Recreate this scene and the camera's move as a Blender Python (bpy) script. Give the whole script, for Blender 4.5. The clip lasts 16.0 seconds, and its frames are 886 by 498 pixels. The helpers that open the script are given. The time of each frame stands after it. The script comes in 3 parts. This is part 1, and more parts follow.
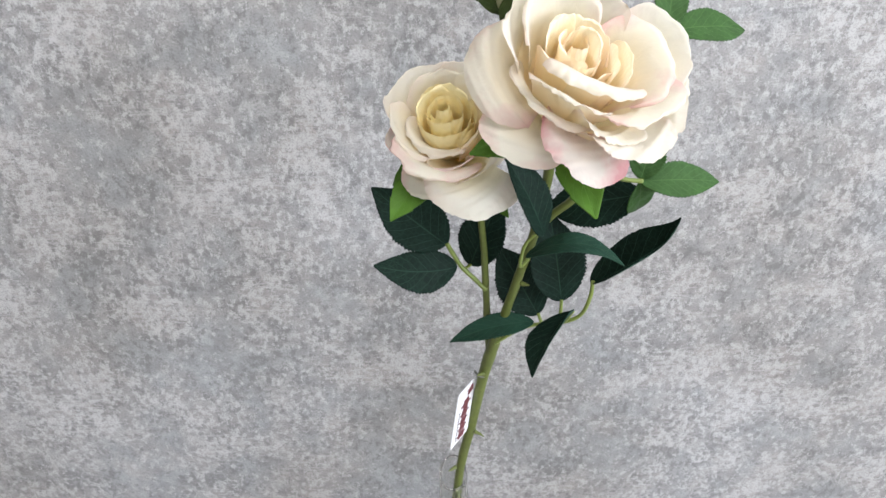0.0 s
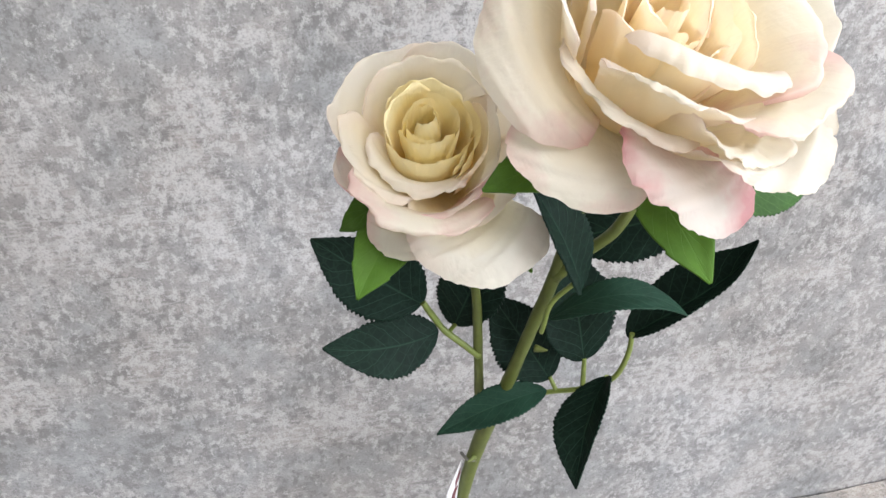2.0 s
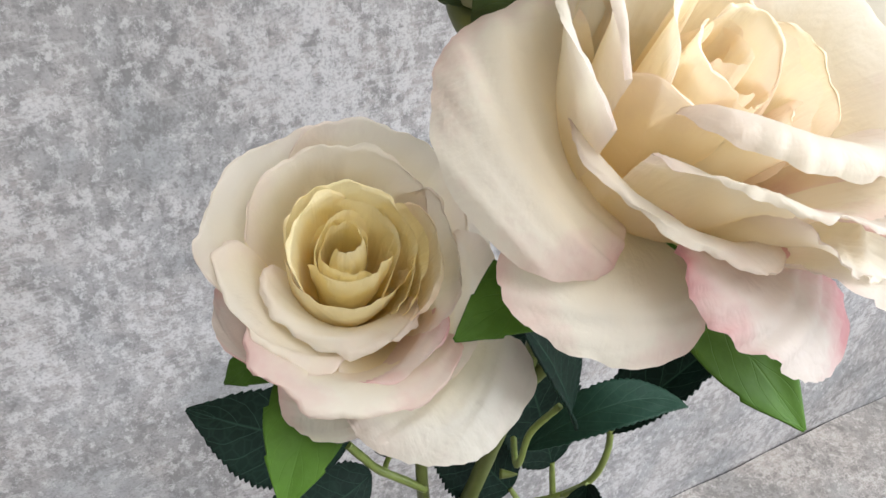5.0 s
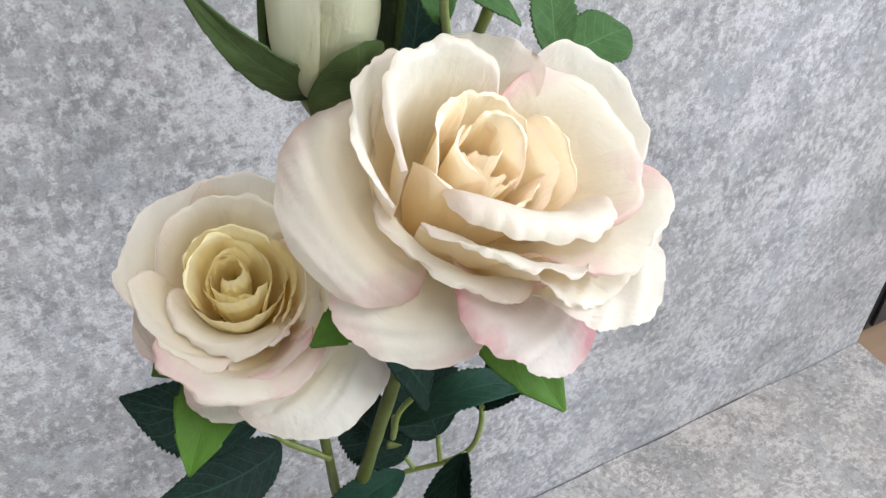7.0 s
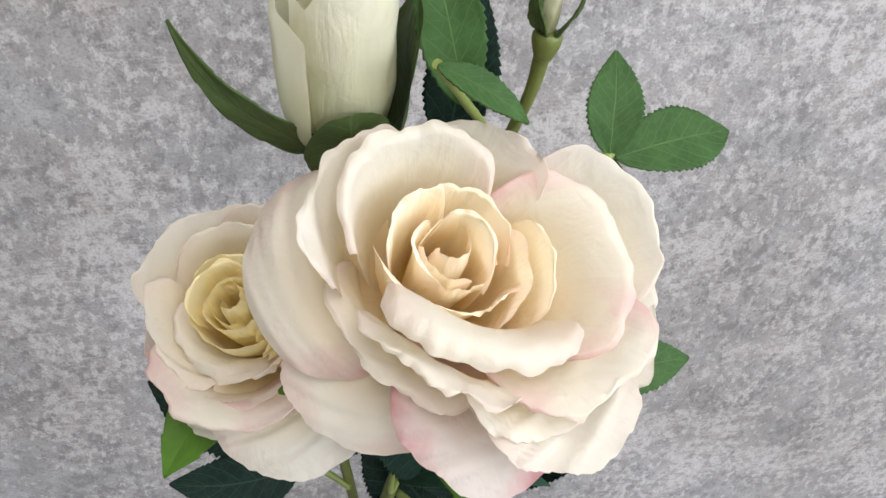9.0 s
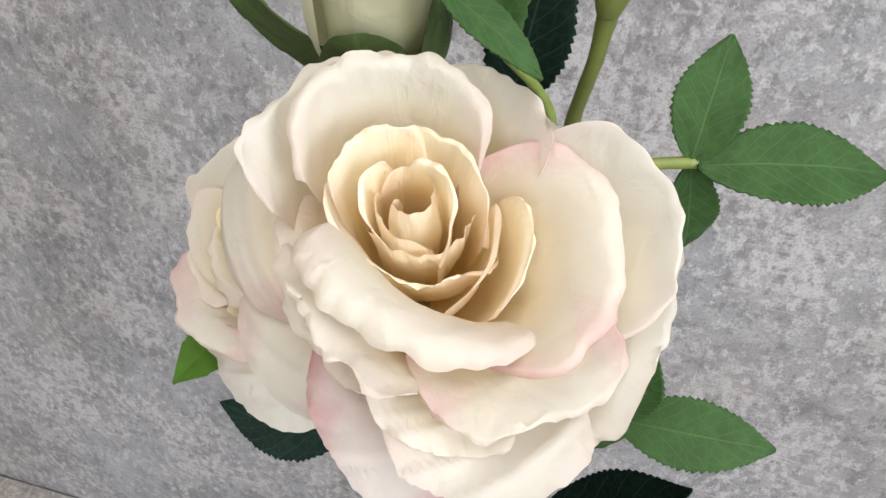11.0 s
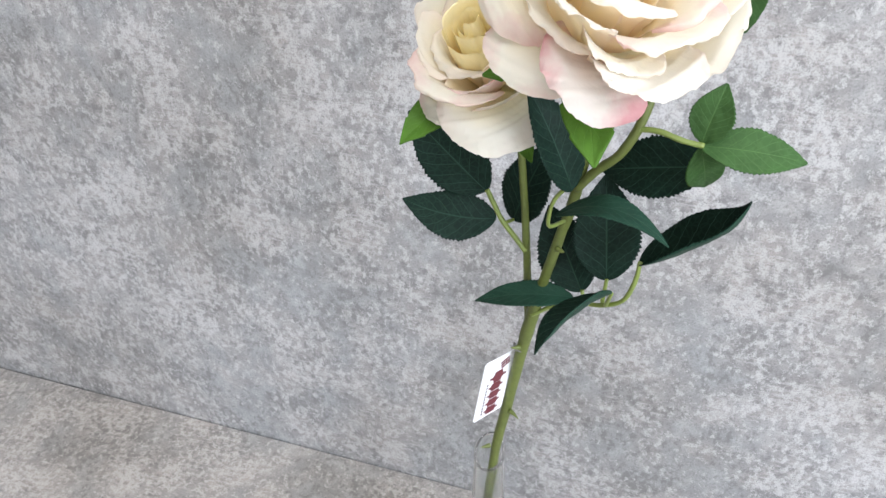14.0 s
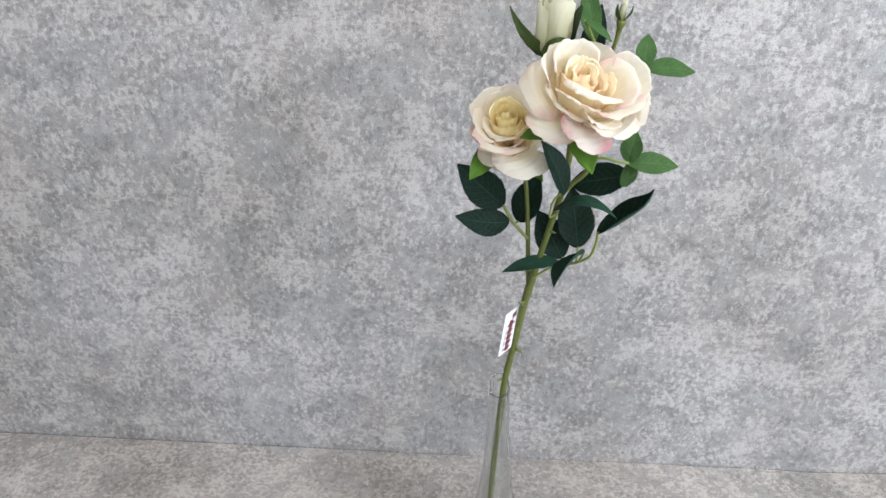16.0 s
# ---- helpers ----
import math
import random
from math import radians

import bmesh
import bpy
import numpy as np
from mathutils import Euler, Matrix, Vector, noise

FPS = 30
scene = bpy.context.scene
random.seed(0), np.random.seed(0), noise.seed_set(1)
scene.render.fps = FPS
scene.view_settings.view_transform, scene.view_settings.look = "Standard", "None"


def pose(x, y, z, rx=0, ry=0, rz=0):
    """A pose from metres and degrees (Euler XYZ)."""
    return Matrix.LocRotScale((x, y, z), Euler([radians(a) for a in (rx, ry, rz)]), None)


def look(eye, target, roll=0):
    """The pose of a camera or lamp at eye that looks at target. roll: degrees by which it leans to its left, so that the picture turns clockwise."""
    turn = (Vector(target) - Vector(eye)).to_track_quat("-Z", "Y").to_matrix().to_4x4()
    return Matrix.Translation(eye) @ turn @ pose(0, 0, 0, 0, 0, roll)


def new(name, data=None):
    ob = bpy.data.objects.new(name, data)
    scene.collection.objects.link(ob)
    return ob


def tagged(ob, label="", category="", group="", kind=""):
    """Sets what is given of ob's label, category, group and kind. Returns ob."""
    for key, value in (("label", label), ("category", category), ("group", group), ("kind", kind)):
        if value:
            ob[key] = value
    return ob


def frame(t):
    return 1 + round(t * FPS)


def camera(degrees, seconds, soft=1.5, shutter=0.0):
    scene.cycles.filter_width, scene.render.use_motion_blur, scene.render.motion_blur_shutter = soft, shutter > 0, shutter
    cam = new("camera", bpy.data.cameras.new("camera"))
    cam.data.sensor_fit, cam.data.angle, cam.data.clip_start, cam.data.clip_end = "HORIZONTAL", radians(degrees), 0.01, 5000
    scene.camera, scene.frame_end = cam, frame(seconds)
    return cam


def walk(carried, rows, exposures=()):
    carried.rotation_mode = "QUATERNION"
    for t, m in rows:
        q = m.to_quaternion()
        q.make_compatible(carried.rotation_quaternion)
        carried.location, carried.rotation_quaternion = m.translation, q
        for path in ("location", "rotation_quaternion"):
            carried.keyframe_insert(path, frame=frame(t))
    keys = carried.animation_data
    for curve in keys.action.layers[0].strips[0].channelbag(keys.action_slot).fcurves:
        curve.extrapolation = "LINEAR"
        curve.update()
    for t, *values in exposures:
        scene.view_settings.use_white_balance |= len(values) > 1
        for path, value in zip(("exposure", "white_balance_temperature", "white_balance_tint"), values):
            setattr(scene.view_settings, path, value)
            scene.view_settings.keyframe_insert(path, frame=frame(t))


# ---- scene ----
cam = camera(57.5, 16.0)
PATH = [
    (0, (0.018, 0.033, 0.678), (0.023, 1.678, -0.459), -1.0),
    (0.5, (0.013, 0.076, 0.667), (0.071, 1.692, -0.51), -1.1),
    (1, (0.0, 0.11, 0.653), (0.126, 1.71, -0.54), -1.0),
    (1.5, (-0.007, 0.139, 0.641), (0.195, 1.725, -0.561), -0.9),
    (2, (-0.014, 0.165, 0.633), (0.283, 1.73, -0.577), -0.8),
    (2.5, (-0.022, 0.192, 0.622), (0.381, 1.73, -0.592), -0.8),
    (3, (-0.031, 0.21, 0.619), (0.46, 1.723, -0.593), -0.8),
    (3.5, (-0.033, 0.229, 0.612), (0.533, 1.714, -0.602), -0.7),
    (4, (-0.024, 0.25, 0.607), (0.599, 1.712, -0.607), -0.7),
    (6.3, (-0.012, 0.236, 0.647), (0.689, 1.609, -0.627), -0.4),
    (6.5, (-0.01, 0.226, 0.651), (0.694, 1.593, -0.628), -0.1),
    (7, (-0.002, 0.208, 0.659), (0.696, 1.568, -0.631), -0.3),
    (7.5, (0.008, 0.205, 0.665), (0.687, 1.569, -0.63), -0.3),
    (8, (0.02, 0.213, 0.664), (0.609, 1.619, -0.631), -0.3),
    (8.5, (0.039, 0.211, 0.665), (0.45, 1.686, -0.622), -0.3),
    (8.7, (0.046, 0.208, 0.668), (0.371, 1.707, -0.615), -0.1),
    (10.8, (0.104, 0.242, 0.652), (-0.322, 1.709, -0.638), -0.6),
    (11, (0.111, 0.228, 0.644), (-0.351, 1.716, -0.61), -0.2),
    (11.5, (0.116, 0.231, 0.629), (-0.4, 1.695, -0.631), -0.3),
    (12, (0.117, 0.224, 0.62), (-0.44, 1.675, -0.638), -0.5),
    (12.5, (0.119, 0.211, 0.609), (-0.454, 1.663, -0.641), -0.5),
    (13, (0.118, 0.182, 0.61), (-0.473, 1.641, -0.623), -0.9),
    (13.5, (0.11, 0.132, 0.618), (-0.465, 1.624, -0.584), -0.7),
    (14, (0.106, 0.074, 0.635), (-0.412, 1.613, -0.533), -0.7),
    (14.5, (0.093, 0.009, 0.657), (-0.334, 1.603, -0.474), -0.6),
    (15, (0.068, -0.059, 0.677), (-0.265, 1.587, -0.409), -0.5),
    (15.5, (0.038, -0.135, 0.706), (-0.195, 1.557, -0.335), -0.4),
    (16, (0.019, -0.203, 0.737), (-0.12, 1.519, -0.269), -0.4),
]
# stops, kelvin and tint: the camera's own exposure and white balance on the way
EXPOSURES = [(0.0, -0.02, 6300, 11), (2.0, 0.02, 6450, 12), (4.0, -0.07, 6500, 12), (7.0, -0.15, 6150, 11), (8.5, -0.24, 6400, 12), (11.0, -0.34, 6500, 13),
             (12.0, -0.15, 6350, 12), (13.0, 0.07, 6200, 11), (14.0, 0.11, 6200, 11), (14.5, -0.22, 6250, 11), (15.0, -0.05, 6250, 11), (16.0, -0.09, 6300, 11)]
walk(cam, [(t, look(eye, target, roll)) for t, eye, target, roll in PATH], EXPOSURES)

# ---- light ----
world = bpy.data.worlds.new("daylight")
scene.world = world
world.use_nodes = True
sky = world.node_tree.nodes.new("ShaderNodeTexSky")
sky.sky_type, sky.sun_disc = "NISHITA", False
sky.sun_elevation, sky.sun_rotation = radians(40), radians(120)
world.node_tree.nodes["Background"].inputs["Strength"].default_value = 0.1
world.node_tree.links.new(sky.outputs[0], world.node_tree.nodes["Background"].inputs["Color"])


def area_light(name, m, sx, sy, power, color):
    d = bpy.data.lights.new(name, "AREA")
    d.shape, d.size, d.size_y, d.energy, d.color = "RECTANGLE", sx, sy, power, color
    ob = new(name, d)
    ob.matrix_world = m
    return ob


# unseen sources: daylight inferred from the right, front window added as fill
area_light("unseen_window_light", look((1.97, -0.75, 1.15), (0.0, 0.1, 0.5)), 1.3, 1.2, 66, (0.86, 0.92, 1.0))
area_light("unseen_window_light", look((0.45, -2.17, 1.15), (0.2, 0.5, 0.5)), 1.5, 1.1, 20, (1.0, 0.985, 0.97))
# added overhead fill with no known source, brightens the rose hearts
area_light("overhead_fill_light", look((0.25, -0.35, 1.885), (0.25, -0.349, 0)), 1.15, 1.15, 26, (1.0, 0.98, 0.96))

# ---- materials ----


def material(name):
    m = bpy.data.materials.new(name)
    m.use_nodes = True
    nt = m.node_tree
    return m, nt, nt.nodes["Principled BSDF"]


def node(nt, kind, **values):
    n = nt.nodes.new("ShaderNode" + kind)
    for k, v in values.items():
        if k in n.inputs:
            n.inputs[k].default_value = v
    return n


def noise_tex(nt, vec, scale, detail=4.0, rough=0.55, dist=0.0):
    n = node(nt, "TexNoise", Scale=scale, Detail=detail, Roughness=rough, Distortion=dist)
    nt.links.new(vec, n.inputs["Vector"])
    return n.outputs["Fac"]


def ramp(nt, fac, stops):
    n = nt.nodes.new("ShaderNodeValToRGB")
    while len(n.color_ramp.elements) < len(stops):
        n.color_ramp.elements.new(0.5)
    for e, (p, c) in zip(n.color_ramp.elements, stops):
        e.position, e.color = p, (*c, 1.0) if not isinstance(c, float) else (c, c, c, 1.0)
    nt.links.new(fac, n.inputs["Fac"])
    return n.outputs["Color"]


def mixed(nt, fac, a, b, blend="MIX"):
    n = nt.nodes.new("ShaderNodeMix")
    n.data_type, n.blend_type = "RGBA", blend
    for sock, v in ((n.inputs["Factor"], fac), (n.inputs[6], a), (n.inputs[7], b)):
        if hasattr(v, "is_linked"):
            nt.links.new(v, sock)
        else:
            sock.default_value = v if isinstance(v, float) else (*v, 1.0)
    return n.outputs[2]


def math_node(nt, op, a, b=0.5, c=0.5):
    n = nt.nodes.new("ShaderNodeMath")
    n.operation = op
    for sock, v in zip(n.inputs, (a, b, c)):
        if hasattr(v, "is_linked"):
            nt.links.new(v, sock)
        else:
            sock.default_value = v
    return n.outputs[0]


def bump(nt, bsdf, height, strength, distance):
    n = node(nt, "Bump", Strength=strength, Distance=distance)
    nt.links.new(height, n.inputs["Height"])
    nt.links.new(n.outputs[0], bsdf.inputs["Normal"])


def concrete_material(name, warm):
    """Printed concrete: a mottled ground with crisp dark and pale flecks, brushed streaks and wide stains."""
    m, nt, b = material(name)
    pos = nt.nodes.new("ShaderNodeTexCoord").outputs["Object"]

    def shifted(d, scale=(1, 1, 1)):
        n = nt.nodes.new("ShaderNodeMapping")
        n.inputs["Location"].default_value, n.inputs["Scale"].default_value = (d, d * 0.7, d * 1.3), scale
        nt.links.new(pos, n.inputs["Vector"])
        return n.outputs[0]

    big = noise_tex(nt, pos, 4.5, 3, 0.5)
    mid = noise_tex(nt, shifted(3.1), 17, 5, 0.6)
    mid2 = noise_tex(nt, shifted(7.7), 24, 5, 0.6)
    ground = noise_tex(nt, shifted(1.3), 60, 6, 0.7)
    n1 = noise_tex(nt, shifted(5.9, (1, 1, 0.75)), 175, 6, 0.74)
    n2 = noise_tex(nt, shifted(9.2, (1, 1, 0.8)), 195, 6, 0.74)
    dust = noise_tex(nt, shifted(2.2), 700, 3, 0.6)
    brushed = noise_tex(nt, shifted(4.4, (60, 420, 420)), 1.0, 3, 0.6)
    k = (0.97, 0.925, 0.87) if warm else (1.0, 1.0, 1.0)
    grey = lambda v: tuple(0.96 * v * q for q in k)
    c = ramp(nt, ground, [(0.36, grey(0.29)), (0.5, grey(0.345)), (0.64, grey(0.42))])
    tint = ramp(nt, mid2, [(0.36, (0.975, 1.0, 1.015)), (0.64, (1.05, 0.99, 0.96))])
    c = mixed(nt, 1.0, c, tint, "MULTIPLY")
    dark = ramp(nt, math_node(nt, "ADD", n1, math_node(nt, "MULTIPLY", math_node(nt, "SUBTRACT", mid, 0.5), 0.42)), [(0.505, 0.0), (0.595, 0.78)])
    c = mixed(nt, dark, c, grey(0.20))
    pale = ramp(nt, math_node(nt, "ADD", n2, math_node(nt, "MULTIPLY", math_node(nt, "SUBTRACT", mid2, 0.5), 0.42)), [(0.505, 0.0), (0.595, 0.78)])
    c = mixed(nt, pale, c, grey(0.57))
    wipe = ramp(nt, math_node(nt, "MULTIPLY", brushed, math_node(nt, "MULTIPLY", mid2, 1.7)), [(0.50, 0.0), (0.60, 0.5)])
    c = mixed(nt, wipe, c, grey(0.52))
    c = mixed(nt, ramp(nt, dust, [(0.34, 0.45), (0.52, 0.0)]), c, grey(0.16))
    stain = ramp(nt, big, [(0.38, 0.85), (0.62, 0.0)])
    c = mixed(nt, stain, c, mixed(nt, 1.0, c, (0.80, 0.775, 0.745), "MULTIPLY"))
    nt.links.new(c, b.inputs["Base Color"])
    b.inputs["Roughness"].default_value = 0.65
    bump(nt, b, n1, 0.15, 0.0006)
    return m


def petal_material(name, pink, yellow, cream=(0.845, 0.805, 0.695), glow=0.48):
    """Cream cloth, yellower towards its base, blushed towards rim and corners."""
    m, nt, b = material(name)
    uv = nt.nodes.new("ShaderNodeUVMap")
    uv.uv_map = "along"
    sep = nt.nodes.new("ShaderNodeSeparateXYZ")
    nt.links.new(uv.outputs[0], sep.inputs[0])
    pos = nt.nodes.new("ShaderNodeTexCoord").outputs["Object"]
    cloud = noise_tex(nt, pos, 55, 4, 0.6)
    thread = noise_tex(nt, pos, 900, 2, 0.6)
    base = ramp(nt, math_node(nt, "ADD", sep.outputs[1], math_node(nt, "MULTIPLY", cloud, 0.25)),
                [(0.35, yellow), (0.72, tuple(0.4 * p + 0.6 * q for p, q in zip(yellow, cream))), (0.92, cream)])
    edge = math_node(nt, "ADD", math_node(nt, "MULTIPLY", math_node(nt, "ABSOLUTE", math_node(nt, "SUBTRACT", sep.outputs[0], 0.5)), 0.8), math_node(nt, "MULTIPLY", sep.outputs[1], 0.55))
    blush = ramp(nt, math_node(nt, "ADD", edge, math_node(nt, "MULTIPLY", math_node(nt, "SUBTRACT", cloud, 0.5), 0.9)), [(0.56, 0.0), (0.92, pink)])
    c = mixed(nt, blush, base, (0.72, 0.36, 0.37))
    nt.links.new(c, b.inputs["Base Color"])
    b.inputs["Roughness"].default_value = 0.62
    b.inputs["Sheen Weight"].default_value = 0.15
    tr = nt.nodes.new("ShaderNodeBsdfTranslucent")
    nt.links.new(c, tr.inputs["Color"])
    mix = nt.nodes.new("ShaderNodeMixShader")
    mix.inputs[0].default_value = glow
    nt.links.new(b.outputs[0], mix.inputs[1])
    nt.links.new(tr.outputs[0], mix.inputs[2])
    nt.links.new(mix.outputs[0], nt.nodes["Material Output"].inputs["Surface"])
    crease = noise_tex(nt, pos, 105, 3, 0.5, 0.9)
    mp = nt.nodes.new("ShaderNodeMapping")
    mp.inputs["Scale"].default_value = (13, 2.6, 1)
    nt.links.new(uv.outputs[0], mp.inputs["Vector"])
    pleat = noise_tex(nt, mp.outputs[0], 1.0, 3, 0.55, 0.5)
    relief = math_node(nt, "ADD", math_node(nt, "MULTIPLY_ADD", thread, 0.12, crease), math_node(nt, "MULTIPLY", pleat, 0.55))
    bump(nt, b, relief, 0.5, 0.0017)
    return m


def leaf_material(name, color, vein, rough):
    m, nt, b = material(name)
    uv = nt.nodes.new("ShaderNodeUVMap")
    uv.uv_map = "along"
    sep = nt.nodes.new("ShaderNodeSeparateXYZ")
    nt.links.new(uv.outputs[0], sep.inputs[0])
    pos = nt.nodes.new("ShaderNodeTexCoord").outputs["Object"]
    cloud = noise_tex(nt, pos, 90, 4, 0.6)
    across = math_node(nt, "ABSOLUTE", math_node(nt, "SUBTRACT", sep.outputs[0], 0.5))
    wobble = math_node(nt, "MULTIPLY", noise_tex(nt, pos, 160, 2, 0.5), 0.05)
    run = math_node(nt, "ADD", math_node(nt, "SUBTRACT", sep.outputs[1], math_node(nt, "MULTIPLY", across, 0.55)), wobble)
    wave = math_node(nt, "ABSOLUTE", math_node(nt, "SINE", math_node(nt, "MULTIPLY", run, 25.0)))
    side = ramp(nt, wave, [(0.0, 1.0), (0.14, 0.0)])
    rib = ramp(nt, across, [(0.0, 1.0), (0.022, 0.0)])
    veins = math_node(nt, "MAXIMUM", side, rib)
    net = noise_tex(nt, pos, 420, 3, 0.6)
    mesh_lines = nt.nodes.new("ShaderNodeTexVoronoi")
    mesh_lines.feature = "DISTANCE_TO_EDGE"
    mesh_lines.inputs["Scale"].default_value = 310
    nt.links.new(pos, mesh_lines.inputs["Vector"])
    fine = ramp(nt, mesh_lines.outputs["Distance"], [(0.0, 0.13), (0.12, 0.0)])
    dark = tuple(0.72 * v for v in color)
    c = mixed(nt, ramp(nt, cloud, [(0.35, 0.0), (0.7, 1.0)]), dark, color)
    c = mixed(nt, math_node(nt, "MAXIMUM", math_node(nt, "MULTIPLY", veins, 0.5), fine), c, vein)
    nt.links.new(c, b.inputs["Base Color"])
    b.inputs["Roughness"].default_value = rough
    b.inputs["Specular IOR Level"].default_value = 0.13
    bump(nt, b, math_node(nt, "MULTIPLY_ADD", net, 0.35, math_node(nt, "MULTIPLY", veins, -0.4)), 0.4, 0.0007)
    return m


def plain_material(name, color, rough=0.5, var=0.25, scale=120, **extra):
    m, nt, b = material(name)
    pos = nt.nodes.new("ShaderNodeTexCoord").outputs["Object"]
    f = noise_tex(nt, pos, scale, 5, 0.6)
    c = mixed(nt, ramp(nt, f, [(0.3, 0.0), (0.7, 1.0)]), tuple((1 - var) * v for v in color), color)
    nt.links.new(c, b.inputs["Base Color"])
    b.inputs["Roughness"].default_value = rough
    for k, v in extra.items():
        b.inputs[k.replace("_", " ")].default_value = v
    bump(nt, b, f, 0.15, 0.0006)
    return m


def wood_material(name, color):
    m, nt, b = material(name)
    pos = nt.nodes.new("ShaderNodeTexCoord").outputs["Object"]
    mp = nt.nodes.new("ShaderNodeMapping")
    mp.inputs["Scale"].default_value = (3, 40, 40)
    nt.links.new(pos, mp.inputs["Vector"])
    f = noise_tex(nt, mp.outputs[0], 1.5, 6, 0.6, 0.8)
    c = mixed(nt, f, tuple(0.55 * v for v in color), color)
    nt.links.new(c, b.inputs["Base Color"])
    b.inputs["Roughness"].default_value = 0.5
    bump(nt, b, f, 0.2, 0.001)
    return m


def glass_material():
    m, nt, b = material("clear_glass")
    b.inputs["Base Color"].default_value = (0.98, 0.99, 0.985, 1)
    b.inputs["Roughness"].default_value = 0.02
    b.inputs["Transmission Weight"].default_value = 1.0
    b.inputs["IOR"].default_value = 1.42
    clear = nt.nodes.new("ShaderNodeBsdfTransparent")
    clear.inputs["Color"].default_value = (0.97, 0.98, 0.975, 1)
    mix = nt.nodes.new("ShaderNodeMixShader")
    mix.inputs[0].default_value = 0.22
    nt.links.new(b.outputs[0], mix.inputs[1])
    nt.links.new(clear.outputs[0], mix.inputs[2])
    nt.links.new(mix.outputs[0], nt.nodes["Material Output"].inputs["Surface"])
    return m


CONCRETE_WALL = concrete_material("grey_concrete_print", False)
CONCRETE_FLOOR = concrete_material("warm_concrete_print", True)
PETAL_OUTER = petal_material("cream_petal_cloth", 0.20, (0.93, 0.81, 0.50))
PETAL_TINGE = petal_material("faintly_blushed_petal_cloth", 0.60, (0.90, 0.77, 0.52))
PETAL_BLUSH = petal_material("blushed_petal_cloth", 1.0, (0.80, 0.57, 0.48), (0.82, 0.74, 0.68))
PETAL_INNER = petal_material("warm_petal_cloth", 0.22, (1.0, 0.80, 0.41), (0.97, 0.88, 0.66), 0.42)
PETAL_YELLOW = petal_material("yellow_petal_cloth", 0.05, (1.0, 0.80, 0.31), (1.0, 0.91, 0.56), 0.36)
BUD_CLOTH = petal_material("greenish_bud_cloth", 0.0, (0.58, 0.60, 0.34), (0.78, 0.77, 0.61))
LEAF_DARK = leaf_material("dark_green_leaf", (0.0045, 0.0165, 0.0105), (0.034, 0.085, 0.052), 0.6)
LEAF_MID = leaf_material("fresh_green_leaf", (0.042, 0.098, 0.027), (0.10, 0.18, 0.06), 0.6)
LEAF_BLUE = leaf_material("blue_green_leaf_back", (0.016, 0.050, 0.031), (0.036, 0.09, 0.056), 0.55)
SEPAL_GREEN = leaf_material("bright_green_sepal", (0.068, 0.155, 0.018), (0.08, 0.17, 0.028), 0.5)
SEPAL_OLIVE = leaf_material("olive_green_sepal", (0.060, 0.095, 0.030), (0.09, 0.13, 0.05), 0.5)
STEM_GREEN = plain_material("olive_green_stem", (0.125, 0.155, 0.032), 0.5, 0.3, 150)
TWIG_GREEN = plain_material("light_green_twig", (0.21, 0.27, 0.06), 0.45, 0.25, 200)
GLASS = glass_material()
PAPER = plain_material("white_card", (0.78, 0.78, 0.79), 0.45, 0.04, 300)
TIE_GREY = plain_material("grey_plastic", (0.22, 0.22, 0.20), 0.4, 0.1, 300)
PRINT_RED = plain_material("dark_red_print", (0.14, 0.025, 0.035), 0.5, 0.15, 400)
PRINT_DARK = plain_material("brown_black_print", (0.05, 0.025, 0.03), 0.5, 0.15, 400)
PLASTER = plain_material("white_plaster", (0.72, 0.71, 0.69), 0.8, 0.06, 6)
# dun tone for the unseen west wall, weakens its bounce light
DUN_PLASTER = plain_material("dun_plaster", (0.30, 0.27, 0.24), 0.8, 0.06, 6)
WOOD = wood_material("brown_wood", (0.30, 0.20, 0.12))
BLACK = plain_material("black_lacquer", (0.012, 0.012, 0.013), 0.4, 0.3, 60)

# ---- mesh helpers ----


def part(name, data, mat, parent=None, label=""):
    """One mesh object, under a thing or a part; data: a mesh or a bmesh."""
    if isinstance(data, bmesh.types.BMesh):
        me = bpy.data.meshes.new(name)
        data.to_mesh(me)
        data.free()
        data = me
    if not data.materials:
        data.materials.append(mat)
    if mat is LEAF_DARK:
        data.materials.append(LEAF_BLUE)
    ob = new(name, data)
    if parent:
        ob.parent = parent
    if label:
        tagged(ob, label)
    return ob


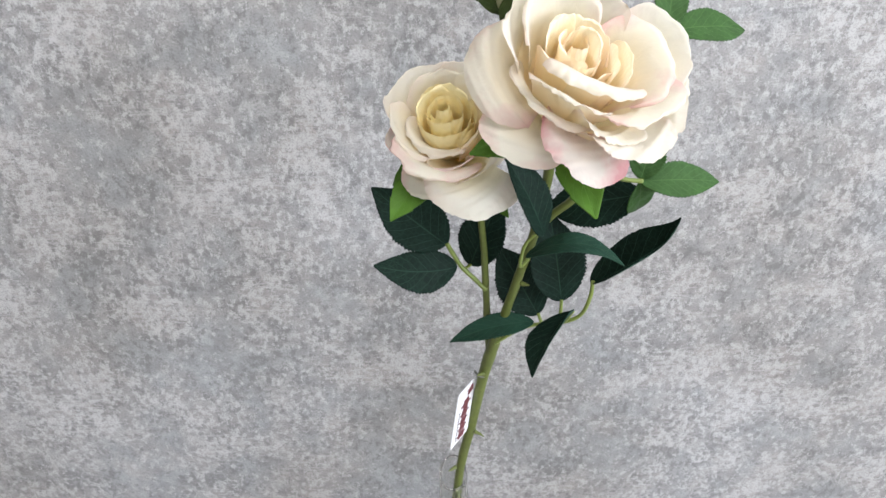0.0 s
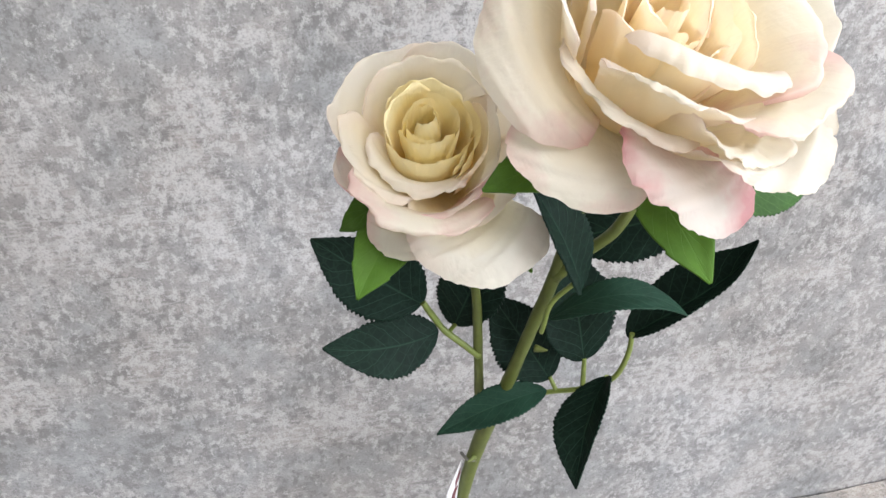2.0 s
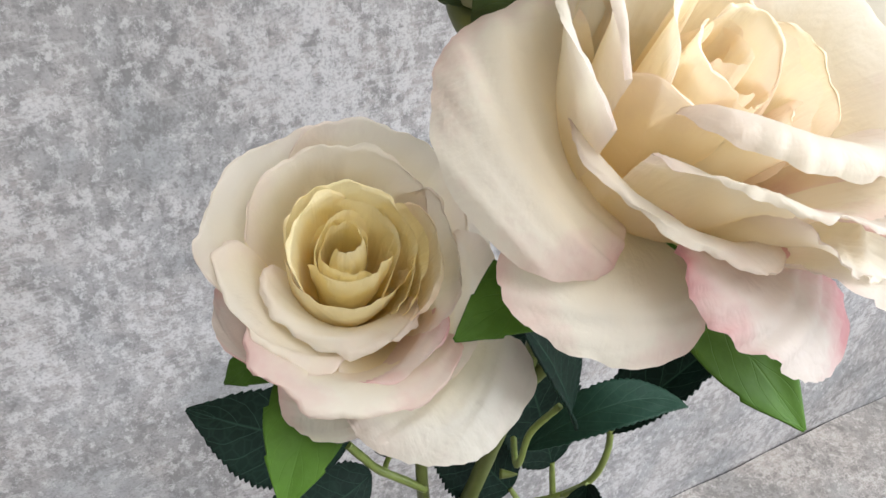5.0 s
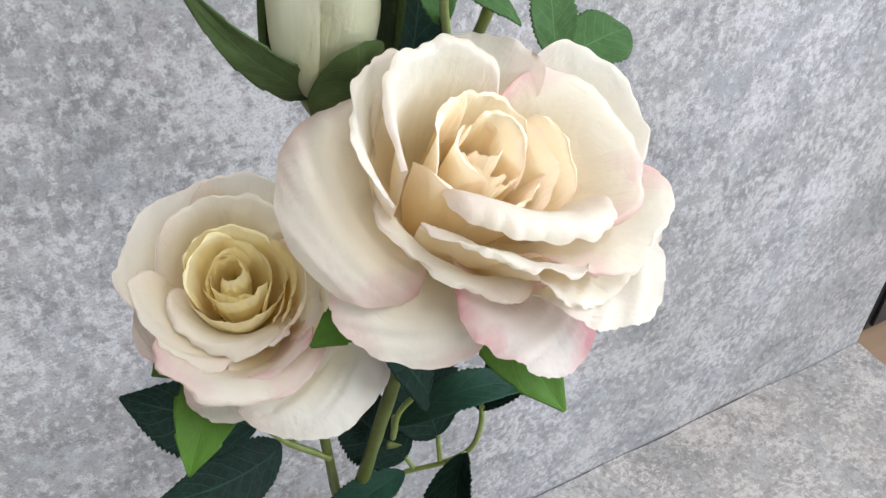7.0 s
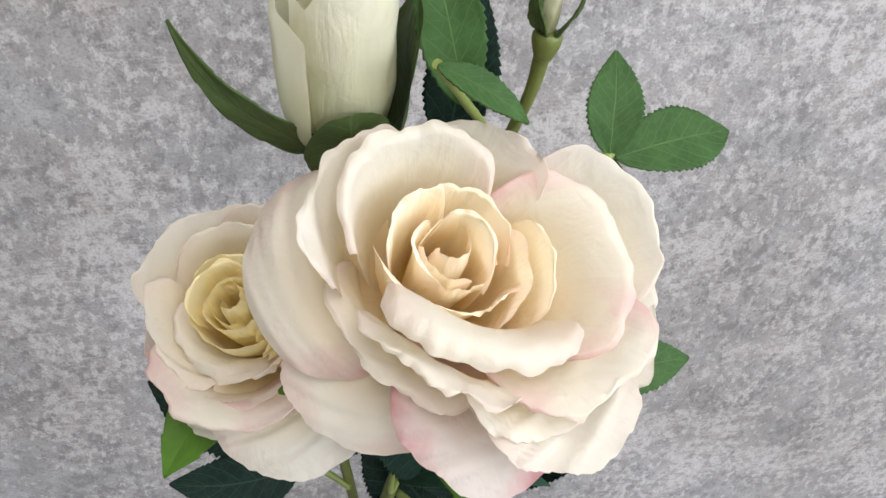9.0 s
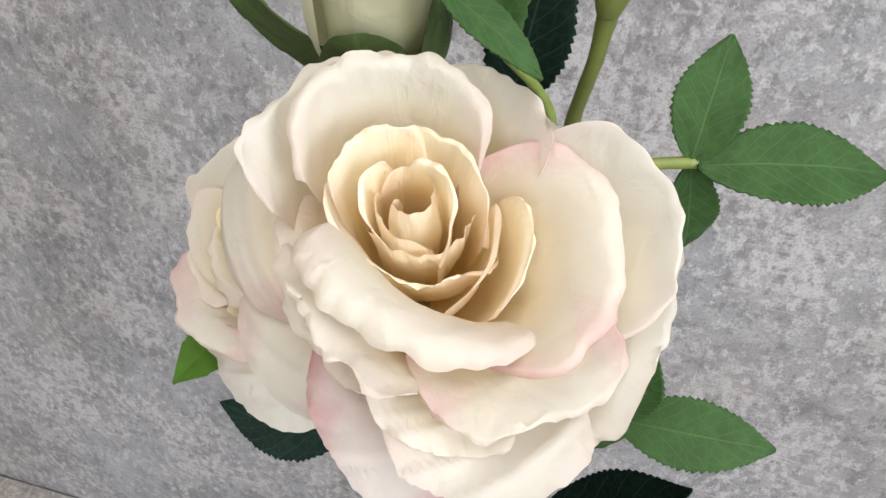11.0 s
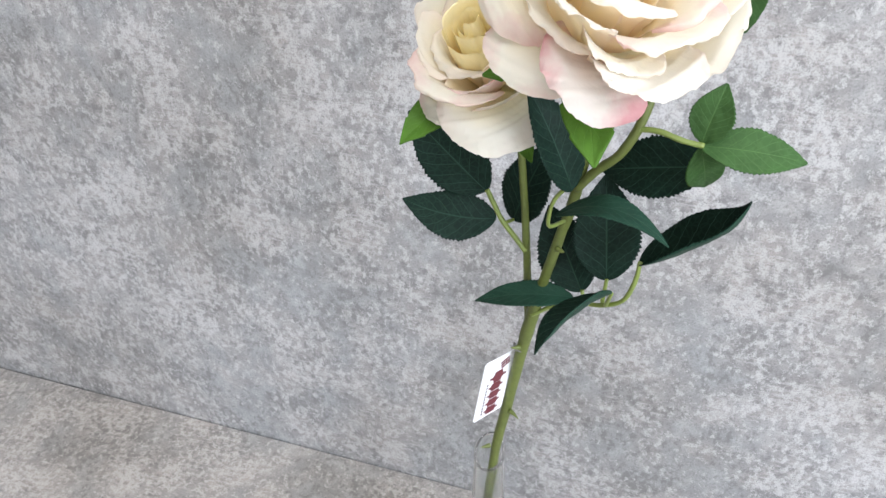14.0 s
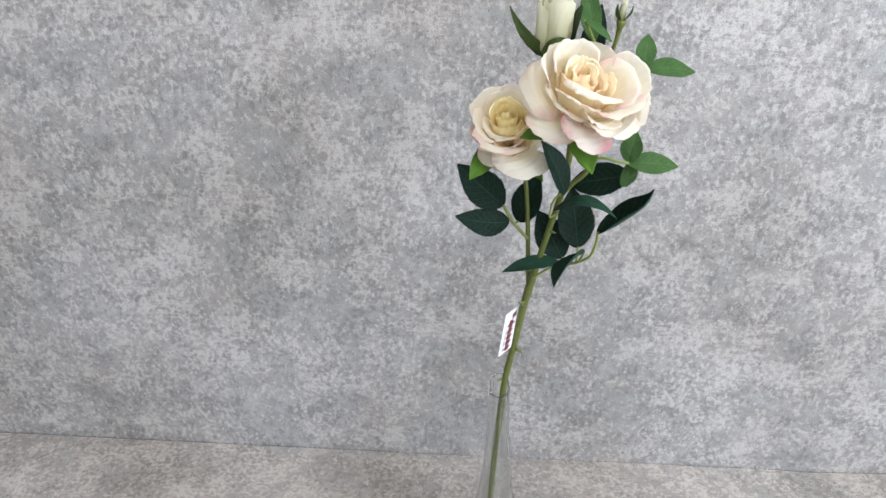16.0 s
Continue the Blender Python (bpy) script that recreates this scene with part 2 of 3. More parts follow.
def sheet(P, UV, thick):
    """A closed thin shell round a grid of points, or with no thickness a single layer of cloth, with its UV map."""
    n, m = P.shape[:2]
    du, dv = np.gradient(P, axis=0), np.gradient(P, axis=1)
    N = np.cross(du, dv)
    N /= np.linalg.norm(N, axis=2, keepdims=True) + 1e-12
    sides = (0.5, -0.5) if thick else (0.0,)
    V = np.concatenate([(P + N * thick * q).reshape(-1, 3) for q in sides])
    k, faces = n * m, []
    for i in range(n - 1):
        for j in range(m - 1):
            a, b, c, d = i * m + j, (i + 1) * m + j, (i + 1) * m + j + 1, i * m + j + 1
            faces += [(a, b, c, d), (a + k, d + k, c + k, b + k)] if thick else [(a, b, c, d)]
    rim = [i * m for i in range(n)] + [(n - 1) * m + j for j in range(1, m)] + [i * m + m - 1 for i in range(n - 2, -1, -1)] + [j for j in range(m - 2, 0, -1)]
    for a, b in zip(rim, rim[1:] + rim[:1]) if thick else ():
        faces.append((a, a + k, b + k, b))
    me = bpy.data.meshes.new("sheet")
    me.from_pydata(V.tolist(), [], faces)
    flat = np.concatenate([UV.reshape(-1, 2)] * len(sides))
    layer = me.uv_layers.new(name="along")
    index = np.zeros(len(me.loops), dtype=np.int32)
    me.loops.foreach_get("vertex_index", index)
    layer.data.foreach_set("uv", flat[index].ravel())
    me.polygons.foreach_set("use_smooth", [True] * len(me.polygons))
    me.update()
    return me


def smooth_path(points, per=6):
    """Catmull-Rom through points of any width."""
    p = np.array(points, float)
    p = np.vstack([2 * p[0] - p[1], p, 2 * p[-1] - p[-2]])
    out = []
    for i in range(1, len(p) - 2):
        for t in np.arange(per) / per:
            a, b, c, d = p[i - 1:i + 3]
            out.append(0.5 * (2 * b + (c - a) * t + (2 * a - 5 * b + 4 * c - d) * t * t + (3 * b - a - 3 * c + d) * t ** 3))
    return np.array(out + [p[-2]])


def tube(points, sides=10, per=6, rough=0.0):
    """A closed tube; points are x, y, z, radius."""
    p = smooth_path(points, per)
    bm = bmesh.new()
    tangent = np.gradient(p[:, :3], axis=0)
    up, rings = Vector((0.3, -0.9, 0.2)), []
    for i, (q, t) in enumerate(zip(p, tangent)):
        t = Vector(t).normalized()
        up = (up - t * up.dot(t)).normalized()
        side = t.cross(up)
        ring = []
        for k in range(sides):
            a = 2 * math.pi * k / sides
            r = q[3] * (1 + rough * noise.noise(Vector((i * 0.7, math.cos(a) * 1.5, math.sin(a) * 1.5))))
            ring.append(bm.verts.new(Vector(q[:3]) + (up * math.cos(a) + side * math.sin(a)) * r))
        rings.append(ring)
    for a, b in zip(rings, rings[1:]):
        for k in range(sides):
            bm.faces.new((a[k], a[(k + 1) % sides], b[(k + 1) % sides], b[k])).smooth = True
    bm.faces.new(rings[0][::-1])
    bm.faces.new(rings[-1])
    return bm


def lathe(profile, sides=64, closed=False):
    """A turned body round z; profile: radius, z."""
    bm = bmesh.new()
    rings = [[bm.verts.new((r * math.cos(2 * math.pi * k / sides), r * math.sin(2 * math.pi * k / sides), z)) for k in range(sides)] for r, z in profile]
    pairs = list(zip(rings, rings[1:])) + ([(rings[-1], rings[0])] if closed else [])
    for a, b in pairs:
        for k in range(sides):
            bm.faces.new((a[k], a[(k + 1) % sides], b[(k + 1) % sides], b[k])).smooth = True
    if not closed:
        bm.faces.new(rings[0][::-1])
        bm.faces.new(rings[-1])
    return bm


def block(size, centre, bevel=0.0):
    bm = bmesh.new()
    bmesh.ops.create_cube(bm, size=1.0, matrix=Matrix.Translation(centre) @ Matrix.Diagonal((*size, 1)))
    if bevel:
        bmesh.ops.bevel(bm, geom=bm.edges[:], offset=bevel, segments=2, affect="EDGES")
    return bm


def unit(v):
    v = np.array(v, float)
    return v / np.linalg.norm(v)


def leaf_mesh(base, tip, face, width, arch=0.0, fold=0.25, side=0.0, teeth=13, shape=0.42, wave=0.0, seed=0, twist=0.0, curl=0.0):
    """A serrated leaf from base to tip that turns its upper side to face. arch: rise of its middle; fold: depth of the crease at
    the midrib; side: sideways bend; curl: the tip's roll; twist: degrees of turn along it."""
    base, tip = np.array(base, float), np.array(tip, float)
    along = tip - base
    length = np.linalg.norm(along)
    along /= length
    face = unit(np.array(face, float) - along * np.dot(face, along))
    right = np.cross(along, face)
    m, n = 79, 15
    P, UV = np.zeros((n, m, 3)), np.zeros((n, m, 2))
    for j in range(m):
        v = j / (m - 1)
        g = (v / shape) if v < shape else (1 - v) / (1 - shape)
        half = width / 2 * (math.sin(min(1, g) * math.pi / 2) ** (0.62 if v < shape else 0.95)) + 0.00025
        saw = (v * teeth) % 1.0
        mid = base + along * length * v + face * (arch * 4 * v * (1 - v) - curl * max(0, v - 0.7) ** 2 / 0.09) + right * side * 4 * v * (1 - v)
        tw = radians(twist) * (v - 0.4)
        r2 = right * math.cos(tw) + face * math.sin(tw)
        f2 = face * math.cos(tw) - right * math.sin(tw)
        for i in range(n):
            u = 2 * i / (n - 1) - 1
            h = half * (1 - 0.11 * saw if abs(u) > 0.9 and 0.06 < v < 0.97 else 1 - 0.03 * saw * abs(u) ** 3)
            rise = fold * half * (abs(u) ** 1.3) + wave * half * abs(u) ** 2 * math.sin(v * 9 + seed + (2.0 if u > 0 else 0))
            ripple = 0.00035 * noise.noise(Vector((u * 2.2 + seed * 3.1, v * 6, seed)))
            P[i, j] = mid + r2 * u * h + f2 * (rise + ripple)
            UV[i, j] = (0.5 + 0.5 * u, v)
    me = sheet(P, UV, 0.0005)
    top = Vector(face)
    for p in me.polygons:
        p.material_index = 0 if p.normal.dot(top) > 0 else 1
    return me


class Bloom:
    """The frame of one flower: its base, the way it opens, and its picture-right."""

    def __init__(self, base, axis, right=(1, 0, 0)):
        self.base, self.z = np.array(base, float), unit(axis)
        self.x = unit(np.array(right, float) - self.z * np.dot(right, self.z))
        self.y = np.cross(self.z, self.x)

    def at(self, radius, degrees, height):
        a = radians(degrees)
        return self.base + self.x * radius * math.cos(a) + self.y * radius * math.sin(a) + self.z * height


def petal_mesh(bloom, phi, half, r0, length, a0, a1, a2, ls=0.75, spiral=0.0, point=0.0, ruffle=0.0016, start=0.0, round_=0.28, edge=1.0, seed=0, skew=0.0, neck=0.5, crease=0.0012):
    """A cupped petal. Its profile leaves the base at a0 degrees over the flower's plane, stands at a1 in the middle and turns to a2
    from ls on (a rolled lip below a1, a closing tip above 90). phi, half: middle and half-width in degrees round the axis."""
    m, n = 42, 57
    step = []
    for k in range(64):
        w = k / 50
        if w < 0.5:
            q = w / 0.5
            th = a0 + (a1 - a0) * (q * q * (3 - 2 * q)) ** 0.8
        elif w < ls:
            th = a1
        else:
            q = min(1.0, (w - ls) / (1 - ls))
            th = a1 + (a2 - a1) * q * q * (3 - 2 * q)
        step.append((math.cos(radians(th)) * length / 50, math.sin(radians(th)) * length / 50))
    prof = np.vstack([[0, 0], np.cumsum(np.array(step), axis=0)])
    P, UV = np.zeros((n, m, 3)), np.zeros((n, m, 2))
    for i in range(n):
        u = 2 * i / (n - 1) - 1
        reach = 1 - round_ * abs(u) ** 2.8 + point * (1 - abs(u)) ** 2 + skew * u
        reach += edge * (0.05 * noise.noise(Vector((u * 2.6, seed * 1.7, 2.0))) + 0.024 * noise.noise(Vector((u * 6, seed * 1.7, 5.0))) + 0.016 * noise.noise(Vector((u * half * 0.17, seed * 1.7, 8.0))))
        for j in range(m):
            v = j / (m - 1)
            w = max(0.0, min(1.25, v * reach)) * 50
            k0 = int(w)
            r, z = prof[k0] + (prof[k0 + 1] - prof[k0]) * (w - k0)
            r, z = r0 + r, z + start
            wide = neck + (1 - neck) * math.sin(min(1.0, v / 0.6) * math.pi / 2)
            ang = phi + half * u * wide
            k = min(1.0, v * 1.15) ** 2
            a = radians(ang) * r * 45 + seed * 5.3
            r += spiral * u * min(1, v * 2)
            r += ruffle * k * (1.5 * noise.noise(Vector((a * 0.9, v * 1.6, seed))) + 0.7 * noise.noise(Vector((a * 2.1, v * 3, seed + 9))))
            r += crease * v * (abs(noise.noise(Vector((a * 2.6, v * 1.3, seed + 2)))) - 0.2)
            r += edge * 0.0008 * max(0.0, (v - 0.72) / 0.28) ** 1.5 * noise.noise(Vector((a * 4.2, v * 2, seed + 6)))
            r += crease * 0.55 * k * noise.noise(Vector((a * 3.1, v * 5.5, seed + 7)))
            z += ruffle * k * 0.9 * noise.noise(Vector((a * 1.2, v * 2, seed + 4)))
            P[i, j] = bloom.at(r, ang, z)
            UV[i, j] = (0.5 + 0.5 * u, v)
    return sheet(P, UV, 0.0)


# ---- setting ----
board = bmesh.new()
bmesh.ops.create_grid(board, x_segments=60, y_segments=40, size=0.5, matrix=Matrix.Translation((-0.1125, 0.0434, 0.0)) @ Matrix.Diagonal((1.595, 1.0, 1, 1)))
slab = bmesh.ops.extrude_face_region(board, geom=board.faces[:])["geom"]
for v in slab:
    if isinstance(v, bmesh.types.BMVert):
        v.co.z -= 0.006
for v in board.verts:
    # the back edge closes up towards one end and lies a little uneven there
    near = max(0.0, (v.co.y - 0.44) / 0.1034)
    far = min(1.0, max(0.0, (v.co.x - 0.05) / 0.25))
    if v.co.y > 0.54:
        v.co.y += 0.0027 * min(1.0, max(0.0, (v.co.x + 0.9) / 1.1)) - 0.0008 - far * 0.004 * abs(noise.noise(Vector((v.co.x * 11, 3.0, 0.0))))
    if v.co.z > -0.003:
        v.co.z += far * near * near * (0.003 + 0.006 * noise.noise(Vector((v.co.x * 9, 7.0, 0.0))))
bmesh.ops.recalc_face_normals(board, faces=board.faces)
tagged(part("floor", board, CONCRETE_FLOOR), "grey concrete-print board lying flat under the vase", "floor", kind="structure")
tagged(part("wall_back", block((1.595, 0.006, 1.1), (-0.1125, 0.549, 0.544)), CONCRETE_WALL), "upright grey concrete-print backdrop board", "wall", kind="structure")


def wall_with_window(name, size, centre, hole_size, hole_centre, label):
    """A wall slab with a rectangular opening through it, from four butted pieces of one mesh."""
    thin = min(range(3), key=lambda k: size[k])
    wide = 1 if thin == 0 else 0
    lo, hi = [c - q / 2 for c, q in zip(centre, size)], [c + q / 2 for c, q in zip(centre, size)]
    hlo, hhi = [c - q / 2 for c, q in zip(hole_centre, hole_size)], [c + q / 2 for c, q in zip(hole_centre, hole_size)]
    bm = bmesh.new()
    for w0, w1, z0, z1 in ((lo[wide], hlo[wide], lo[2], hi[2]), (hhi[wide], hi[wide], lo[2], hi[2]), (hlo[wide], hhi[wide], lo[2], hlo[2]), (hlo[wide], hhi[wide], hhi[2], hi[2])):
        q, c = list(size), list(centre)
        q[wide], c[wide], q[2], c[2] = w1 - w0, (w0 + w1) / 2, z1 - z0, (z0 + z1) / 2
        bmesh.ops.create_cube(bm, size=1.0, matrix=Matrix.Translation(c) @ Matrix.Diagonal((*q, 1)))
    return tagged(part(name, bm, PLASTER), label, "wall", kind="structure")


# unseen room shell, added to enclose and bounce light; openings hold the window lamps
wall_with_window("wall_east", (0.1, 3.8, 2.7), (2.05, -0.35, 0.6), (0.1, 1.4, 1.3), (2.05, -0.75, 1.15), "plain white wall with a window opening")
wall_with_window("wall_south", (3.9, 0.1, 2.7), (0.05, -2.3, 0.6), (1.6, 0.1, 1.2), (0.45, -2.3, 1.15), "plain white wall with a window opening")
# unseen wall, made dun so that less light bounces in from the left
tagged(part("unseen_wall_west", block((0.1, 3.8, 2.7), (-1.95, -0.35, 0.6)), DUN_PLASTER), "plain dun wall", "wall", kind="structure")
tagged(part("wall_north", block((4.1, 0.1, 2.7), (0.05, 1.6, 0.6)), PLASTER), "plain white wall behind the backdrop", "wall", kind="structure")
tagged(part("ceiling", block((4.1, 4.0, 0.1), (0.05, -0.35, 2.0)), PLASTER), "plain white ceiling", "ceiling", kind="structure")
tagged(part("room_floor", block((4.1, 4.0, 0.1), (0.05, -0.35, -0.8)), WOOD), "plain brown wooden floor", "floor", kind="structure")

# unseen panel, added as a body for the overhead fill
lamp = tagged(new("added_lamp_panel"), "flat square white ceiling lamp panel", "ceiling lamp")
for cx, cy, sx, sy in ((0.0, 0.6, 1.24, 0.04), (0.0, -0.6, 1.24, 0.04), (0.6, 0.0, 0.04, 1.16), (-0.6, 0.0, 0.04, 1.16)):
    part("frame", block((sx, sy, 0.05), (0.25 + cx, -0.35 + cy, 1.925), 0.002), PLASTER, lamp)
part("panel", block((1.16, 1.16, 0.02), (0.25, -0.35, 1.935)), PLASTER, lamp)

# ---- table, dark cabinet ----
table = tagged(new("table"), "brown wooden table carrying the concrete-print boards", "table")
part("tabletop", block((2.3, 1.5, 0.03), (0.05, 0.25, -0.0215), 0.003), WOOD, table)
for tx, ty in ((-1.02, -0.42), (1.12, -0.42), (-1.02, 0.92), (1.12, 0.92)):
    part("leg", block((0.06, 0.06, 0.7135), (tx, ty, -0.39325), 0.003), WOOD, table)
cabinet = tagged(new("cabinet"), "black lacquered box beside the backdrop board", "box")
part("body", block((0.30, 0.30, 0.42), (0.858, 0.708, 0.2035), 0.004), BLACK, cabinet)
part("front_panel", block((0.28, 0.004, 0.40), (0.858, 0.556, 0.2035), 0.001), BLACK, cabinet)

# ---- bottle vase ----
VASE = (0.0235, 0.407)
outer = [(0.0005, 0.004), (0.027, 0.0), (0.0315, 0.003), (0.033, 0.010), (0.0325, 0.028), (0.0275, 0.052), (0.0200, 0.078), (0.0163, 0.108), (0.0137, 0.130), (0.0121, 0.149), (0.0113, 0.170), (0.0107, 0.190), (0.0100, 0.214), (0.0099, 0.2280), (0.0097, 0.2300)]
inner = [(0.0090, 0.2308)] + [(r - 0.0017, z + (0.004 if z < 0.012 else 0.0)) for r, z in reversed(outer[2:-1])] + [(0.0005, 0.0075)]
fine = [tuple(q) for q in smooth_path(outer, 4)] + [tuple(q) for q in smooth_path(inner, 4)]
body = lathe(fine, 72)
for v in body.verts:
    k = max(0.0, (v.co.z - 0.150) / 0.081)
    v.co.z += 0.80 * v.co.y * k * k
bmesh.ops.recalc_face_normals(body, faces=body.faces)
bottle = part("bottle_vase", body, GLASS)
bottle.location = (*VASE, 0.0)
tagged(bottle, "clear glass bottle vase with a narrow obliquely cut mouth", "vase")

# ---- rose spray ----
spray = tagged(new("artificial_rose"), "artificial cream rose spray with blushed petals in a glass bottle", "artificial flower")
spray.location = (0, 0, 0)

main_stem = part("stem", tube([(0.016, 0.404, 0.010, 0.0027), (0.0185, 0.404, 0.09, 0.0028), (0.0225, 0.4045, 0.16, 0.0029), (0.0280, 0.4035, 0.236, 0.0030), (0.0345, 0.399, 0.28, 0.0031), (0.0420, 0.3955, 0.33, 0.0033), (0.0475, 0.390, 0.362, 0.0035), (0.0529, 0.3840, 0.39, 0.0027), (0.0594, 0.380, 0.42, 0.0025), (0.0658, 0.376, 0.45, 0.0025), (0.0695, 0.369, 0.485, 0.0024), (0.0685, 0.3545, 0.522, 0.0030)], 12, 8, 0.12), STEM_GREEN, spray)
for (x, y, z), (dx, dy, dz) in (((0.0375, 0.396, 0.283), (0.006, -0.003, -0.002)), ((0.0252, 0.401, 0.243), (-0.005, -0.004, 0.0005)), ((0.042, 0.392, 0.338), (-0.004, -0.004, 0.002)), ((0.060, 0.373, 0.42), (0.004, -0.003, 0.001))):
    part("thorn", tube([(x, y, z, 0.0016), (x + dx * 0.6, y + dy * 0.6, z + dz * 0.4, 0.0009), (x + dx, y + dy, z + dz, 0.0002)], 8, 3), STEM_GREEN, main_stem)
part("branch", tube([(0.0460, 0.3925, 0.350, 0.0020), (0.0442, 0.393, 0.372, 0.0021), (0.0428, 0.391, 0.40, 0.0020), (0.0402, 0.387, 0.44, 0.0018), (0.0360, 0.3875, 0.468, 0.0018), (0.0255, 0.3875, 0.486, 0.0028)], 10, 8, 0.1), STEM_GREEN, spray)
side_branch = part("branch", tube([(0.066, 0.3745, 0.452, 0.0020), (0.074, 0.370, 0.465, 0.0020), (0.083, 0.367, 0.476, 0.0020), (0.0895, 0.368, 0.491, 0.0020), (0.0925, 0.374, 0.510, 0.0019), (0.091, 0.381, 0.535, 0.0018), (0.0925, 0.380, 0.556, 0.0016), (0.0965, 0.374, 0.575, 0.0016), (0.0985, 0.371, 0.590, 0.0024)], 10, 8, 0.1), STEM_GREEN, spray)
part("branch", tube([(0.0915, 0.379, 0.525, 0.0018), (0.079, 0.387, 0.538, 0.0018), (0.062, 0.386, 0.545, 0.0020), (0.0515, 0.376, 0.5575, 0.0035)], 10, 8, 0.1), STEM_GREEN, spray)


def twig(points, radius=0.0011):
    return part("twig", tube([(*p, radius) for p in points], 8, 6, 0.15), TWIG_GREEN, spray)


left_twig = twig([(0.0425, 0.3885, 0.404), (0.036, 0.390, 0.411), (0.029, 0.392, 0.418), (0.0245, 0.393, 0.426), (0.021, 0.393, 0.433)], 0.0013)
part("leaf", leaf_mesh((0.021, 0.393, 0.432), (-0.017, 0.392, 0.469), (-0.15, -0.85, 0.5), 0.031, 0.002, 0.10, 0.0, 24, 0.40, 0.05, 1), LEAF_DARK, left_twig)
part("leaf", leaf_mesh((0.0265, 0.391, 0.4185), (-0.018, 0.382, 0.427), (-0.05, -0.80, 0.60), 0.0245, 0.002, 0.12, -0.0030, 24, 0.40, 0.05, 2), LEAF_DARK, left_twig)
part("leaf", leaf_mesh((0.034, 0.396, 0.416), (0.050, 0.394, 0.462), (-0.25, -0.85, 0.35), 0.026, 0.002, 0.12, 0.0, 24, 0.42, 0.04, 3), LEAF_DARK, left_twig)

part("leaf_stalk", tube([(0.0310, 0.3918, 0.4165, 0.0010), (0.0325, 0.394, 0.4162, 0.0009), (0.0345, 0.396, 0.4165, 0.0009)], 8, 4), TWIG_GREEN, left_twig)
right_twig = twig([(0.048, 0.386, 0.367), (0.060, 0.385, 0.377), (0.070, 0.384, 0.382), (0.083, 0.376, 0.390), (0.0925, 0.371, 0.399), (0.0965, 0.370, 0.411), (0.0975, 0.371, 0.422)], 0.0011)
part("leaf", leaf_mesh((0.069, 0.381, 0.387), (0.022, 0.373, 0.380), (-0.05, -0.25, 0.97), 0.017, 0.004, 0.15, 0.0, 24, 0.42, 0.05, 4), LEAF_BLUE, right_twig)
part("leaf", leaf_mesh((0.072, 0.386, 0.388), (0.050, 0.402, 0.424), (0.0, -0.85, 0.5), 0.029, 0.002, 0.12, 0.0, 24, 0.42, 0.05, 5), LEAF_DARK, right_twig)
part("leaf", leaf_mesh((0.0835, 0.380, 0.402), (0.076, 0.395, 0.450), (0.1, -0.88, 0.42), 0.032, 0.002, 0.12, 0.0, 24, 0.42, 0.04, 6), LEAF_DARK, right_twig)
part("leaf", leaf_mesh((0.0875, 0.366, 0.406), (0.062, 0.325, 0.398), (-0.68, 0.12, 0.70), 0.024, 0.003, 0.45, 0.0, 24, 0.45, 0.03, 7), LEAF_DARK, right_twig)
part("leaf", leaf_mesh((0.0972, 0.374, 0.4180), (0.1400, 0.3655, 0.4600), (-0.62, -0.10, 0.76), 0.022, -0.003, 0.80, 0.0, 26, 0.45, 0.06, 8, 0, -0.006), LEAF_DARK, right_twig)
for p, q in (((0.074, 0.382, 0.384), (0.072, 0.386, 0.389)), ((0.083, 0.377, 0.390), (0.0835, 0.380, 0.403)), ((0.085, 0.374, 0.392), (0.0875, 0.366, 0.406))):
    part("leaf_stalk", tube([(*p, 0.0011), (*[(a + b) / 2 for a, b in zip(p, q)], 0.0010), (*q, 0.0009)], 8, 4), TWIG_GREEN, right_twig)

mid_twig = twig([(0.0625, 0.371, 0.437), (0.058, 0.362, 0.439), (0.0575, 0.359, 0.445), (0.0595, 0.3585, 0.455), (0.0655, 0.3555, 0.465)], 0.0009)
part("leaf", leaf_mesh((0.060, 0.361, 0.4455), (0.108, 0.354, 0.444), (0.20, -0.25, 0.94), 0.0135, 0.013, 0.12, 0.0, 24, 0.42, 0.04, 9), LEAF_BLUE, mid_twig)
part("leaf", leaf_mesh((0.067, 0.353, 0.464), (0.047, 0.350, 0.508), (0.70, -0.60, 0.35), 0.022, 0.002, 0.35, 0.0, 24, 0.45, 0.04, 10), LEAF_DARK, mid_twig)

right_trefoil = twig([(0.0885, 0.367, 0.488), (0.097, 0.365, 0.489), (0.106, 0.364, 0.487), (0.114, 0.364, 0.486)], 0.0012)
part("leaf", leaf_mesh((0.113, 0.364, 0.486), (0.152, 0.369, 0.482), (0.0, -0.70, 0.71), 0.0180, 0.003, 0.10, 0.0, 22, 0.45, 0.05, 11), LEAF_MID, right_trefoil)
part("leaf", leaf_mesh((0.113, 0.3645, 0.487), (0.118, 0.369, 0.510), (-0.1, -0.85, 0.5), 0.0170, 0.002, 0.10, 0.0, 16, 0.45, 0.05, 12), LEAF_MID, right_trefoil)
part("leaf", leaf_mesh((0.113, 0.365, 0.485), (0.118, 0.384, 0.457), (0.0, -0.75, 0.65), 0.0165, 0.002, 0.10, 0.0, 18, 0.48, 0.05, 13), LEAF_MID, right_trefoil)
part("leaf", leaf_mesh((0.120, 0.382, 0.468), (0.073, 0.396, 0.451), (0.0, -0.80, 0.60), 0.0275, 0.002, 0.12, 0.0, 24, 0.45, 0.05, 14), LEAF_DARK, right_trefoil)

